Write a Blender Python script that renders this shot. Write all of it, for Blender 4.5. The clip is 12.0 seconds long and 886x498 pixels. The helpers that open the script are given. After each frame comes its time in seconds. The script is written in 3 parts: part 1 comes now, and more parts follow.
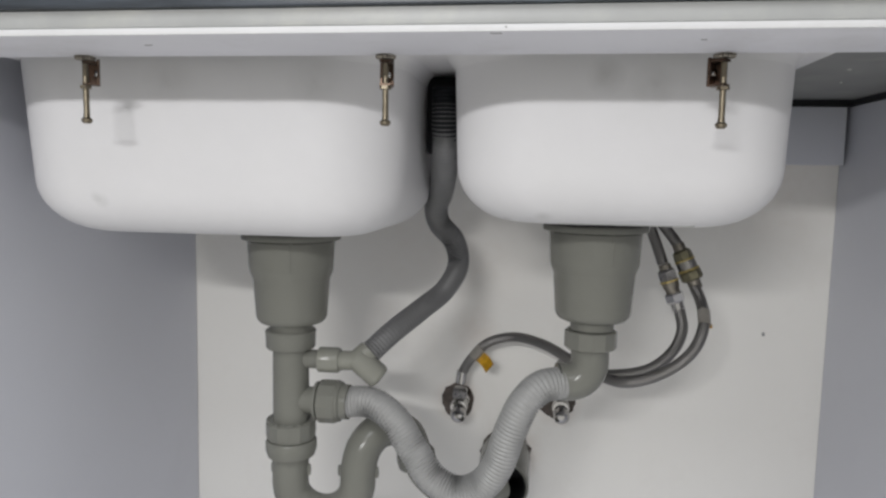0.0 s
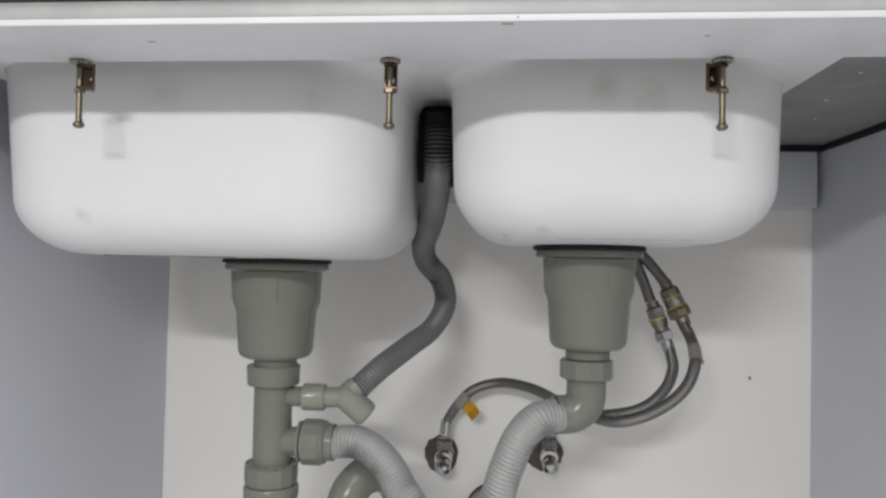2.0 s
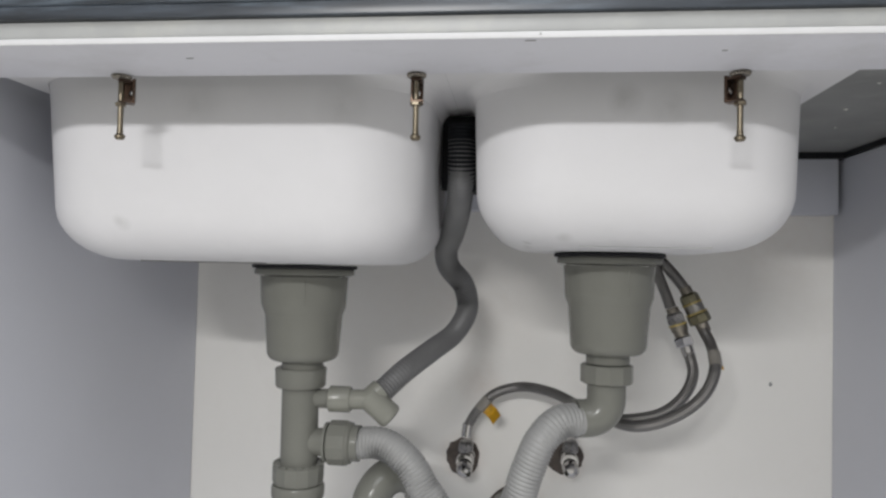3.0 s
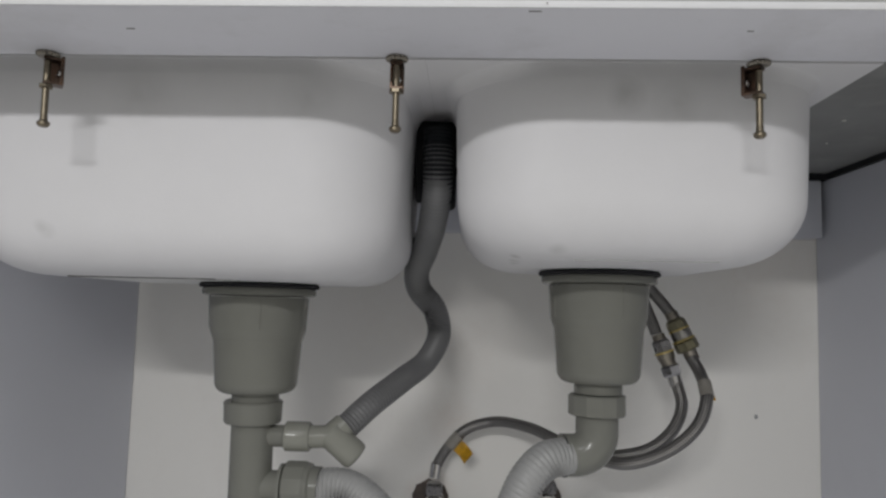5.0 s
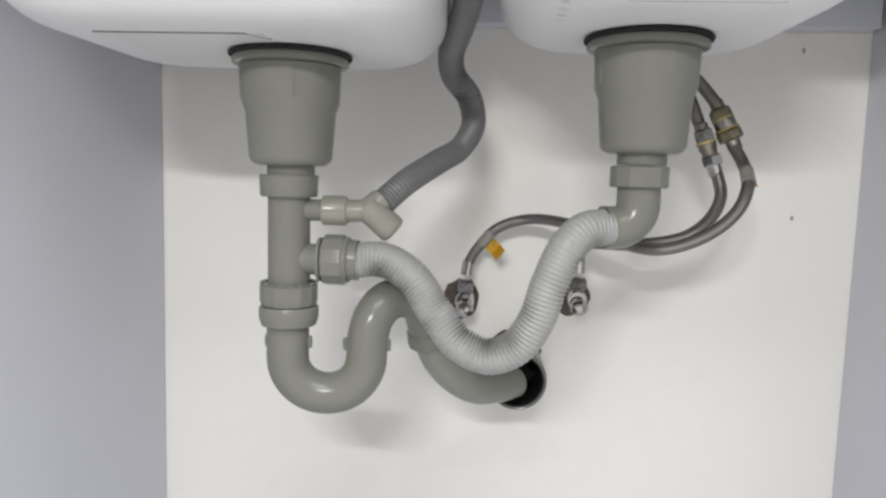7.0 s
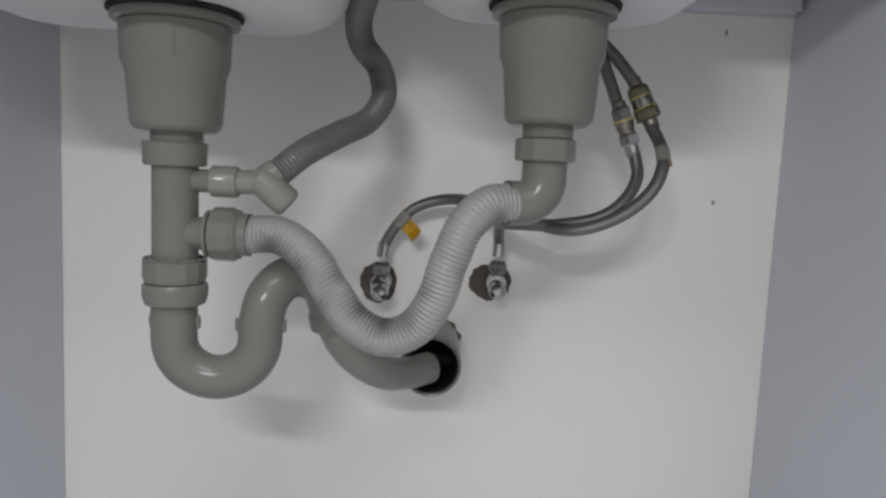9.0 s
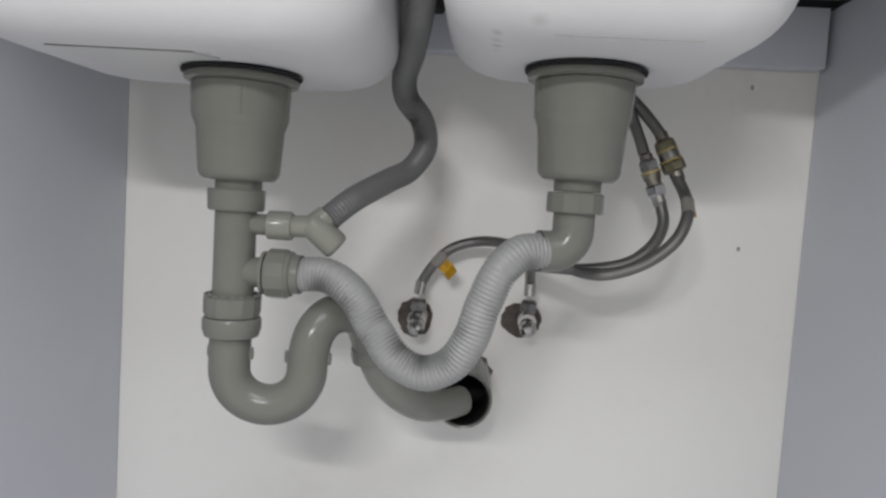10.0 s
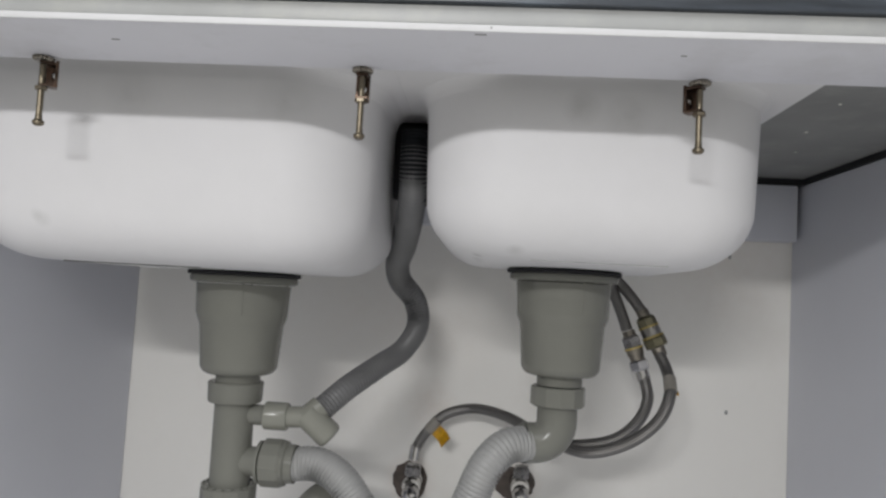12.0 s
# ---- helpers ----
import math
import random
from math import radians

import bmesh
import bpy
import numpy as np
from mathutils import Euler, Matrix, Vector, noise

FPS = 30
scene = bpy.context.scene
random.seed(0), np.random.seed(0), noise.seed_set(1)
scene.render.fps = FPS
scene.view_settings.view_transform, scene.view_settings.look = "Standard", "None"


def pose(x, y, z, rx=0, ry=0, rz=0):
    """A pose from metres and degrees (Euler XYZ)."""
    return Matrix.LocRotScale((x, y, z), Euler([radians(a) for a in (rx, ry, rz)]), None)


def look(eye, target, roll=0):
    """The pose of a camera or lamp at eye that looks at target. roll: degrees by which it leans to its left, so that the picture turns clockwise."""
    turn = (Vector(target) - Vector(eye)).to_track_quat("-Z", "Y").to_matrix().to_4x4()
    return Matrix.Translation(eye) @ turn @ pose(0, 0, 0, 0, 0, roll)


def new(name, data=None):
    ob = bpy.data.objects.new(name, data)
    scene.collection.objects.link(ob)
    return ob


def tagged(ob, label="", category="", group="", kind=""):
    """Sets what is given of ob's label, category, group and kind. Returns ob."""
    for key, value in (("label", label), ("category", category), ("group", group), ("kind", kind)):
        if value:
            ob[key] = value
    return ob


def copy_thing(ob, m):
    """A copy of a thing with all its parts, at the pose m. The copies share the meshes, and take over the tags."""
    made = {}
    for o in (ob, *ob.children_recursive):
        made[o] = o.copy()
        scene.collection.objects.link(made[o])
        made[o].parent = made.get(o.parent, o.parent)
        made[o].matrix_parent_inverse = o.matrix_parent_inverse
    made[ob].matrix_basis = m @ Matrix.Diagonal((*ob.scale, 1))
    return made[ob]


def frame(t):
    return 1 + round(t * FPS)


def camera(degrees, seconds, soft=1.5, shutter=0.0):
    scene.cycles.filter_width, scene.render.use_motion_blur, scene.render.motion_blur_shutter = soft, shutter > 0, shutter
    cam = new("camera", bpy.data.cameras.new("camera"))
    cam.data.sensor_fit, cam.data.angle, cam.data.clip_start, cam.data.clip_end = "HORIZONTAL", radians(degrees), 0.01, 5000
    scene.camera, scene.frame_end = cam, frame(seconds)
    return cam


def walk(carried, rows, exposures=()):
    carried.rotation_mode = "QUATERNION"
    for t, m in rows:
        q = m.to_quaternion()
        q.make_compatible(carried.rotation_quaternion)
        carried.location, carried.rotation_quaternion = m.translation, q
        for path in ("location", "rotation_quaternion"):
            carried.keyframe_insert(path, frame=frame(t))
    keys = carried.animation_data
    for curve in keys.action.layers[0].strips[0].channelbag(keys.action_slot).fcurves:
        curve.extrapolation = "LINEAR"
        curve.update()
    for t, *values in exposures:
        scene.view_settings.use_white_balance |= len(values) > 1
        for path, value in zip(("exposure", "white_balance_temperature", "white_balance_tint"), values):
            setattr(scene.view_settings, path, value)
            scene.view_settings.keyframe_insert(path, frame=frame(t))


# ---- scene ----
cam = camera(64.9, 12.0, soft=2.5)

PATH = [
    (0, (0.544, -1.125, 0.701), (0.281, 0.847, 0.497), 1.0),
    (0.5, (0.547, -1.142, 0.699), (0.273, 0.836, 0.59), 1.1),
    (1, (0.533, -1.132, 0.666), (0.306, 0.855, 0.653), 1.2),
    (1.5, (0.519, -1.112, 0.636), (0.37, 0.882, 0.645), 1.1),
    (2, (0.509, -1.117, 0.632), (0.351, 0.876, 0.68), 1.0),
    (2.5, (0.518, -1.13, 0.64), (0.277, 0.856, 0.678), -1.5),
    (3, (0.507, -1.137, 0.634), (0.292, 0.851, 0.693), 1.2),
    (3.5, (0.498, -1.135, 0.632), (0.296, 0.854, 0.69), 1.0),
    (3.7, (0.499, -1.127, 0.631), (0.299, 0.862, 0.698), 1.2),
    (5.3, (0.464, -1.054, 0.602), (0.395, 0.937, 0.777), 1.3),
    (5.5, (0.455, -1.057, 0.589), (0.344, 0.935, 0.727), 1.6),
    (6, (0.445, -1.063, 0.569), (0.284, 0.93, 0.605), 1.6),
    (6.5, (0.448, -1.047, 0.54), (0.292, 0.942, 0.398), 1.2),
    (7, (0.454, -1.039, 0.516), (0.34, 0.947, 0.306), 1.4),
    (7.5, (0.467, -1.033, 0.511), (0.388, 0.952, 0.285), 1.7),
    (7.7, (0.480, -1.024, 0.511), (0.428, 0.963, 0.288), 1.5),
    (9.3, (0.513, -1.002, 0.493), (0.520, 0.987, 0.275), 2.4),
    (9.5, (0.512, -1.02, 0.494), (0.467, 0.971, 0.305), 2.4),
    (10, (0.508, -1.056, 0.517), (0.418, 0.937, 0.37), 3.4),
    (10.5, (0.513, -1.074, 0.56), (0.393, 0.922, 0.526), 3.6),
    (11, (0.518, -1.087, 0.592), (0.409, 0.91, 0.638), 3.6),
    (11.5, (0.519, -1.099, 0.616), (0.407, 0.896, 0.709), 3.6),
    (12, (0.524, -1.098, 0.625), (0.4, 0.894, 0.75), 3.1),
]
EXPOSURES = [(0, -0.43), (0.5, -0.36), (1, -0.36), (1.5, -0.30), (2, -0.31), (2.5, -0.36), (3, -0.39), (3.5, -0.60), (3.7, -0.65), (5.3, -0.84), (5.5, -0.74), (6, -0.14), (6.5, 0.07),
             (7, 0.10), (7.5, -0.10), (7.7, -0.24), (9.3, -0.60), (9.5, -0.54), (10, -0.40), (10.5, -0.13), (11, -0.03), (11.5, -0.28), (12, -0.52)]
KELVIN = {6.5: 6520, 7: 6550, 7.5: 6520, 9.3: 6330, 9.5: 6330, 10: 6420}
walk(cam, [(t, look(eye, target, roll)) for t, eye, target, roll in PATH], [(t, e - 0.02, KELVIN.get(t, 6500), 10) for t, e in EXPOSURES])

# ---- light ----
world = bpy.data.worlds.new("world")
world.use_nodes = True
scene.world = world
world.node_tree.nodes["Background"].inputs[0].default_value = (0.75, 0.85, 1.0, 1)
world.node_tree.nodes["Background"].inputs[1].default_value = 0.3


def area_lamp(name, eye, target, sx, sy, watts, colour):
    data = bpy.data.lights.new(name, "AREA")
    data.shape, data.size, data.size_y, data.energy, data.color = "RECTANGLE", sx, sy, watts, colour
    ob = new(name, data)
    ob.matrix_world = look(eye, target)
    return ob


# small unseen key lamp behind the camera, placed by its shadows; fill lamp added overhead
area_lamp("key_lamp", (0.26, -1.80, 1.045), (0.5, -0.3, 0.45), 0.42, 0.035, 11.6, (0.995, 0.99, 0.985))
area_lamp("fill_lamp", (0.75, -2.2, 2.50), (0.75, -2.2, 0.0), 1.6, 1.4, 62, (0.955, 0.975, 1.0))


# ---- materials ----
def material(name, colour, rough=0.5, metal=0.0, vary=0.06, scale=14.0, bump=0.0, bump_scale=300.0, coat=0.0, dirt=None, dirt_amount=0.3, dirt_scale=5.0, spec=0.5):
    m = bpy.data.materials.new(name)
    m.use_nodes = True
    nt = m.node_tree
    b = nt.nodes["Principled BSDF"]
    tex = nt.nodes.new("ShaderNodeTexCoord")

    def noise_at(s, detail=4.0, rough_=0.55):
        n = nt.nodes.new("ShaderNodeTexNoise")
        n.inputs["Scale"].default_value, n.inputs["Detail"].default_value = s, detail
        n.inputs["Roughness"].default_value = rough_
        nt.links.new(tex.outputs["Object"], n.inputs["Vector"])
        return n

    big = noise_at(scale)
    ramp = nt.nodes.new("ShaderNodeValToRGB")
    lo = [c * (1 - vary) for c in colour]
    hi = [min(1, c * (1 + vary)) for c in colour]
    ramp.color_ramp.elements[0].position, ramp.color_ramp.elements[1].position = 0.3, 0.7
    ramp.color_ramp.elements[0].color, ramp.color_ramp.elements[1].color = (*lo, 1), (*hi, 1)
    nt.links.new(big.outputs["Fac"], ramp.inputs[0])
    out = ramp.outputs[0]
    if dirt:
        d = noise_at(dirt_scale, 8.0, 0.7)
        r2 = nt.nodes.new("ShaderNodeMapRange")
        r2.inputs["From Min"].default_value, r2.inputs["From Max"].default_value = 0.52, 0.78
        r2.inputs["To Max"].default_value = dirt_amount
        nt.links.new(d.outputs["Fac"], r2.inputs["Value"])
        mix = nt.nodes.new("ShaderNodeMixRGB")
        mix.inputs[2].default_value = (*dirt, 1)
        nt.links.new(r2.outputs[0], mix.inputs[0])
        nt.links.new(out, mix.inputs[1])
        out = mix.outputs[0]
    nt.links.new(out, b.inputs["Base Color"])
    fine = noise_at(bump_scale, 3.0)
    rr = nt.nodes.new("ShaderNodeMapRange")
    rr.inputs["To Min"].default_value, rr.inputs["To Max"].default_value = rough * 0.85, min(1, rough * 1.15)
    nt.links.new(big.outputs["Fac"], rr.inputs["Value"])
    nt.links.new(rr.outputs[0], b.inputs["Roughness"])
    b.inputs["Metallic"].default_value = metal
    b.inputs["Coat Weight"].default_value = coat
    b.inputs["Specular IOR Level"].default_value = spec
    if bump:
        bp = nt.nodes.new("ShaderNodeBump")
        bp.inputs["Strength"].default_value, bp.inputs["Distance"].default_value = bump, 0.002
        nt.links.new(fine.outputs["Fac"], bp.inputs["Height"])
        nt.links.new(bp.outputs[0], b.inputs["Normal"])
    return m


WALL = material("painted_wall", (0.85, 0.835, 0.80), 0.42, vary=0.025, scale=3.0, bump=0.12, bump_scale=45, dirt=(0.55, 0.50, 0.44), dirt_amount=0.17, dirt_scale=6)
ROOM = material("room_paint", (0.72, 0.71, 0.69), 0.7, vary=0.03, scale=2.0, bump=0.1, bump_scale=120)
FLOOR = material("pale_floor", (0.74, 0.73, 0.70), 0.3, vary=0.08, scale=5)
LAMINATE = material("white_laminate", (0.605, 0.615, 0.668), 0.38, vary=0.02, scale=4, bump=0.06, bump_scale=400, dirt=(0.45, 0.46, 0.50), dirt_amount=0.15)
RAIL = material("rail_laminate", (0.69, 0.69, 0.735), 0.62, vary=0.02, scale=8, bump=0.05, bump_scale=400, dirt=(0.40, 0.39, 0.38), dirt_amount=0.35, dirt_scale=9)
# darker copy of the rail colour that dims the brightly lit lip
RAIL_LIP = material("darkened_rail_lip", (0.545, 0.545, 0.555), 0.6, vary=0.05, scale=12, spec=0.3, dirt=(0.40, 0.39, 0.37), dirt_amount=0.3, dirt_scale=16)
SINK = material("sink_composite", (0.695, 0.690, 0.706), 0.58, spec=0.3, vary=0.012, scale=30, bump=0.05, bump_scale=500, dirt=(0.62, 0.62, 0.60), dirt_amount=0.14, dirt_scale=7)


def stains(m, spots, colour):
    """Small smudges at given places (in the mesh's own metres): x, y, z, radius, strength."""
    nt = m.node_tree
    b = nt.nodes["Principled BSDF"]
    out = b.inputs["Base Color"].links[0].from_socket
    tex = nt.nodes.new("ShaderNodeTexCoord")
    wobble = nt.nodes.new("ShaderNodeTexNoise")
    wobble.inputs["Scale"].default_value = 60
    nt.links.new(tex.outputs["Object"], wobble.inputs["Vector"])
    for x, y, z, r, k in spots:
        d = nt.nodes.new("ShaderNodeVectorMath")
        d.operation = "DISTANCE"
        d.inputs[1].default_value = (x, y, z)
        nt.links.new(tex.outputs["Object"], d.inputs[0])
        f = nt.nodes.new("ShaderNodeMapRange")
        f.inputs["From Min"].default_value, f.inputs["From Max"].default_value = r, 0.0
        f.inputs["To Max"].default_value = k
        nt.links.new(d.outputs["Value"], f.inputs["Value"])
        w = nt.nodes.new("ShaderNodeMath")
        w.operation = "MULTIPLY"
        nt.links.new(f.outputs[0], w.inputs[0])
        nt.links.new(wobble.outputs["Fac"], w.inputs[1])
        mix = nt.nodes.new("ShaderNodeMixRGB")
        mix.inputs[2].default_value = (*colour, 1)
        nt.links.new(w.outputs[0], mix.inputs[0])
        nt.links.new(out, mix.inputs[1])
        out = mix.outputs[0]
    nt.links.new(out, b.inputs["Base Color"])


stains(SINK, [(-0.280, -0.185, 0.050, 0.011, 0.75), (-0.285, -0.185, 0.055, 0.008, 0.6), (0.20, -0.192, 0.170, 0.018, 0.7), (0.24, -0.192, 0.163, 0.022, 0.5), (-0.06, -0.192, 0.165, 0.03, 0.4),
              (0.150, -0.16, 0.045, 0.010, 0.8), (0.345, -0.15, 0.075, 0.012, 0.6), (-0.2, -0.192, 0.168, 0.03, 0.35), (0.30, -0.192, 0.166, 0.02, 0.4),
              (0.115, -0.130, 0.040, 0.007, 1.2), (0.116, -0.112, 0.038, 0.007, 1.2), (0.117, -0.094, 0.037, 0.007, 1.1), (0.117, -0.076, 0.037, 0.006, 1.0)], (0.30, 0.30, 0.29))
stains(WALL, [(0.424, 0.0, 0.332, 0.046, 0.55), (0.585, 0.0, 0.338, 0.046, 0.5), (0.515, 0.0, 0.247, 0.056, 0.6), (0.450, 0.0, 0.450, 0.045, 0.3), (0.46, 0.0, 0.57, 0.11, 0.16), (0.33, 0.0, 0.60, 0.10, 0.12),
              (0.90, 0.0, 0.72, 0.14, 0.22), (0.30, 0.0, 0.47, 0.05, 0.10)], (0.52, 0.34, 0.24))
PVC = material("grey_plastic", (0.172, 0.173, 0.154), 0.20, spec=0.28, vary=0.03, scale=20, bump=0.03, bump_scale=350)
PVC_LIGHT = material("light_grey_plastic", (0.225, 0.226, 0.198), 0.18, spec=0.4, vary=0.03, scale=20)
FLEX = material("flexible_plastic", (0.295, 0.295, 0.292), 0.42, vary=0.04, scale=25)
HOSE = material("dark_hose_plastic", (0.140, 0.140, 0.143), 0.38, vary=0.05, scale=25)
# near-black copy of the hose plastic, for its shaded top
HOSE_SHADE = material("shaded_hose_plastic", (0.012, 0.013, 0.016), 0.75, spec=0.2, vary=0.2, scale=60)
# real rubber, and painted shade in the wall pipe and the bowl gap
RUBBER_SHADE = material("black_rubber_and_shade", (0.008, 0.008, 0.010), 0.9, vary=0.2)
CHROME = material("chrome", (0.46, 0.45, 0.44), 0.15, metal=1.0, vary=0.08, scale=60)
STEEL = material("dull_steel", (0.30, 0.29, 0.275), 0.28, metal=1.0, vary=0.12, scale=80)
DARKSTEEL = material("dark_steel", (0.24, 0.22, 0.19), 0.42, metal=1.0, vary=0.25, scale=200)
BRASS = material("aged_brass", (0.195, 0.168, 0.125), 0.44, metal=1.0, vary=0.15, scale=120, dirt=(0.22, 0.14, 0.08), dirt_amount=0.7, dirt_scale=60)
OLIVE = material("olive_brass", (0.20, 0.185, 0.125), 0.38, metal=1.0, vary=0.2, scale=120, dirt=(0.12, 0.11, 0.08), dirt_amount=0.6, dirt_scale=70)
BRONZE = material("tarnished_bronze", (0.085, 0.060, 0.046), 0.42, metal=0.9, vary=0.3, scale=150, dirt=(0.24, 0.12, 0.07), dirt_amount=0.6, dirt_scale=90)
TAG = material("yellow_paper", (0.50, 0.27, 0.008), 0.32, vary=0.3, scale=140)
RING = material("yellow_seal", (0.46, 0.36, 0.13), 0.45, vary=0.15, scale=90)
CLEAR = material("clear_tape", (0.26, 0.245, 0.22), 0.3, vary=0.1, scale=80)
GRANITE = material("black_granite", (0.034, 0.041, 0.052), 0.34, vary=0.6, scale=55, dirt=(0.17, 0.22, 0.27), dirt_amount=0.75, dirt_scale=28)
GRANITE_UNDER = material("raw_granite", (0.22, 0.222, 0.218), 0.55, vary=0.16, scale=9, bump=0.2, bump_scale=250, dirt=(0.36, 0.36, 0.34), dirt_amount=0.5, dirt_scale=14)
SPECK = material("plaster_speck", (0.62, 0.61, 0.58), 0.8, vary=0.1, scale=200)
for node in GRANITE.node_tree.nodes:
    if node.type == "TEX_NOISE":
        stretch = GRANITE.node_tree.nodes.new("ShaderNodeMapping")
        stretch.inputs["Scale"].default_value = (0.16, 1.0, 1.6)
        GRANITE.node_tree.links.new(node.inputs["Vector"].links[0].from_socket, stretch.inputs[0])
        GRANITE.node_tree.links.new(stretch.outputs[0], node.inputs["Vector"])
# grey for real chips and for the painted shadow line at the label
CHIP_SHADOW = material("chip_and_shadow_grey", (0.20, 0.195, 0.19), 0.7, vary=0.3, scale=90)
STRIP = material("grey_stone_strip", (0.31, 0.315, 0.312), 0.45, vary=0.08, scale=20, dirt=(0.5, 0.48, 0.38), dirt_amount=0.3, dirt_scale=10)
MARK = material("dark_mark", (0.075, 0.058, 0.048), 0.6, vary=0.3, scale=90)
STICKER = material("white_label", (0.64, 0.64, 0.635), 0.45, vary=0.01)


def braid_material():
    m = bpy.data.materials.new("braided_steel")
    m.use_nodes = True
    nt = m.node_tree
    b = nt.nodes["Principled BSDF"]
    uv = nt.nodes.new("ShaderNodeUVMap")
    sep = nt.nodes.new("ShaderNodeSeparateXYZ")
    nt.links.new(uv.outputs[0], sep.inputs[0])

    def op(kind, a, c=None):
        n = nt.nodes.new("ShaderNodeMath")
        n.operation = kind
        for i, v in enumerate((a, c)):
            if v is None:
                continue
            if isinstance(v, (int, float)):
                n.inputs[i].default_value = v
            else:
                nt.links.new(v, n.inputs[i])
        return n.outputs[0]

    u, v = op("MULTIPLY", sep.outputs[0], math.tau * 7), op("MULTIPLY", sep.outputs[1], 1100.0)
    one, two = op("SINE", op("ADD", u, v)), op("SINE", op("SUBTRACT", u, v))
    weave = op("ADD", op("MULTIPLY", one, two), 0.0)
    ramp = nt.nodes.new("ShaderNodeValToRGB")
    ramp.color_ramp.elements[0].color, ramp.color_ramp.elements[1].color = (0.075, 0.072, 0.07, 1), (0.33, 0.32, 0.31, 1)
    nt.links.new(op("ADD", op("MULTIPLY", weave, 0.5), 0.5), ramp.inputs[0])
    nt.links.new(ramp.outputs[0], b.inputs["Base Color"])
    b.inputs["Metallic"].default_value, b.inputs["Roughness"].default_value = 0.85, 0.36
    bp = nt.nodes.new("ShaderNodeBump")
    bp.inputs["Strength"].default_value, bp.inputs["Distance"].default_value = 0.5, 0.0006
    nt.links.new(weave, bp.inputs["Height"])
    nt.links.new(bp.outputs[0], b.inputs["Normal"])
    return m


BRAID = braid_material()


# ---- building helpers ----
def thing(name, at, label, category, group=""):
    ob = new(name)
    ob.location = at
    ob.empty_display_size = 0.02
    return tagged(ob, label, category, group)


def origin(ob):
    v = Vector((0, 0, 0))
    while ob:
        v += ob.location
        ob = ob.parent
    return v


def part(name, bm, mat, parent=None, label="", smooth=40):
    if parent is not None:
        bmesh.ops.translate(bm, verts=bm.verts, vec=-origin(parent))
    bmesh.ops.recalc_face_normals(bm, faces=bm.faces)
    me = bpy.data.meshes.new(name)
    if smooth:
        for f in bm.faces:
            f.smooth = True
    bm.to_mesh(me)
    bm.free()
    if smooth:
        me.set_sharp_from_angle(angle=radians(smooth))
    me.materials.append(mat)
    ob = new(name, me)
    if parent is not None:
        ob.parent = parent
    if label:
        ob["label"] = label
    return ob


def box(x0, x1, y0, y1, z0, z1, bevel=0.0, seg=2):
    bm = bmesh.new()
    bmesh.ops.create_cube(bm, size=1.0)
    for v in bm.verts:
        v.co = Vector((x0 + (v.co.x + 0.5) * (x1 - x0), y0 + (v.co.y + 0.5) * (y1 - y0), z0 + (v.co.z + 0.5) * (z1 - z0)))
    if bevel:
        bmesh.ops.bevel(bm, geom=list(bm.edges), offset=bevel, segments=seg, affect="EDGES", profile=0.5)
    return bm


def turn_matrix(axis):
    return Vector(axis).to_track_quat("Z", "Y").to_matrix().to_4x4()


def lathe(profile, at, axis=(0, 0, 1), n=40, bm=None, facets=0):
    """A turned body: (radius, height along the axis) rows, closed at ends of no radius."""
    bm = bm or bmesh.new()
    m = Matrix.Translation(at) @ turn_matrix(axis)
    k = facets or n
    rings = []
    for r, h in profile:
        if r < 1e-6:
            rings.append([bm.verts.new(m @ Vector((0, 0, h)))])
        else:
            rings.append([bm.verts.new(m @ Vector((r * math.cos(math.tau * i / k), r * math.sin(math.tau * i / k), h))) for i in range(k)])
    for a, b in zip(rings, rings[1:]):
        for i in range(k):
            j = (i + 1) % k
            if len(a) == 1 and len(b) == 1:
                continue
            if len(a) == 1:
                bm.faces.new((a[0], b[i], b[j]))
            elif len(b) == 1:
                bm.faces.new((a[i], a[j], b[0]))
            else:
                bm.faces.new((a[i], a[j], b[j], b[i]))
    return bm


def smooth_path(points, step):
    """A rounded line through the points, as evenly spaced places."""
    p = [Vector(q) for q in points]
    p = [p[0] * 2 - p[1]] + p + [p[-1] * 2 - p[-2]]
    dense = []
    for i in range(1, len(p) - 2):
        a, b, c, d = p[i - 1:i + 3]
        ta, tb, tc = [(max((v - u).length, 1e-6)) ** 0.5 for u, v in ((a, b), (b, c), (c, d))]
        m1 = (c - b) + tb * ((b - a) / ta - (c - a) / (ta + tb))
        m2 = (c - b) + tb * ((d - c) / tc - (d - b) / (tb + tc))
        for k in range(40):
            t = k / 40
            dense.append(b * (2 * t ** 3 - 3 * t ** 2 + 1) + m1 * (t ** 3 - 2 * t ** 2 + t) + c * (3 * t ** 2 - 2 * t ** 3) + m2 * (t ** 3 - t ** 2))
    dense.append(p[-2])
    run = [0.0]
    for a, b in zip(dense, dense[1:]):
        run.append(run[-1] + (b - a).length)
    total = run[-1]
    n = max(2, round(total / step))
    out, j = [], 0
    for i in range(n + 1):
        s = total * i / n
        while j < len(run) - 2 and run[j + 1] < s:
            j += 1
        f = (s - run[j]) / max(run[j + 1] - run[j], 1e-9)
        out.append(dense[j].lerp(dense[j + 1], f))
    return out


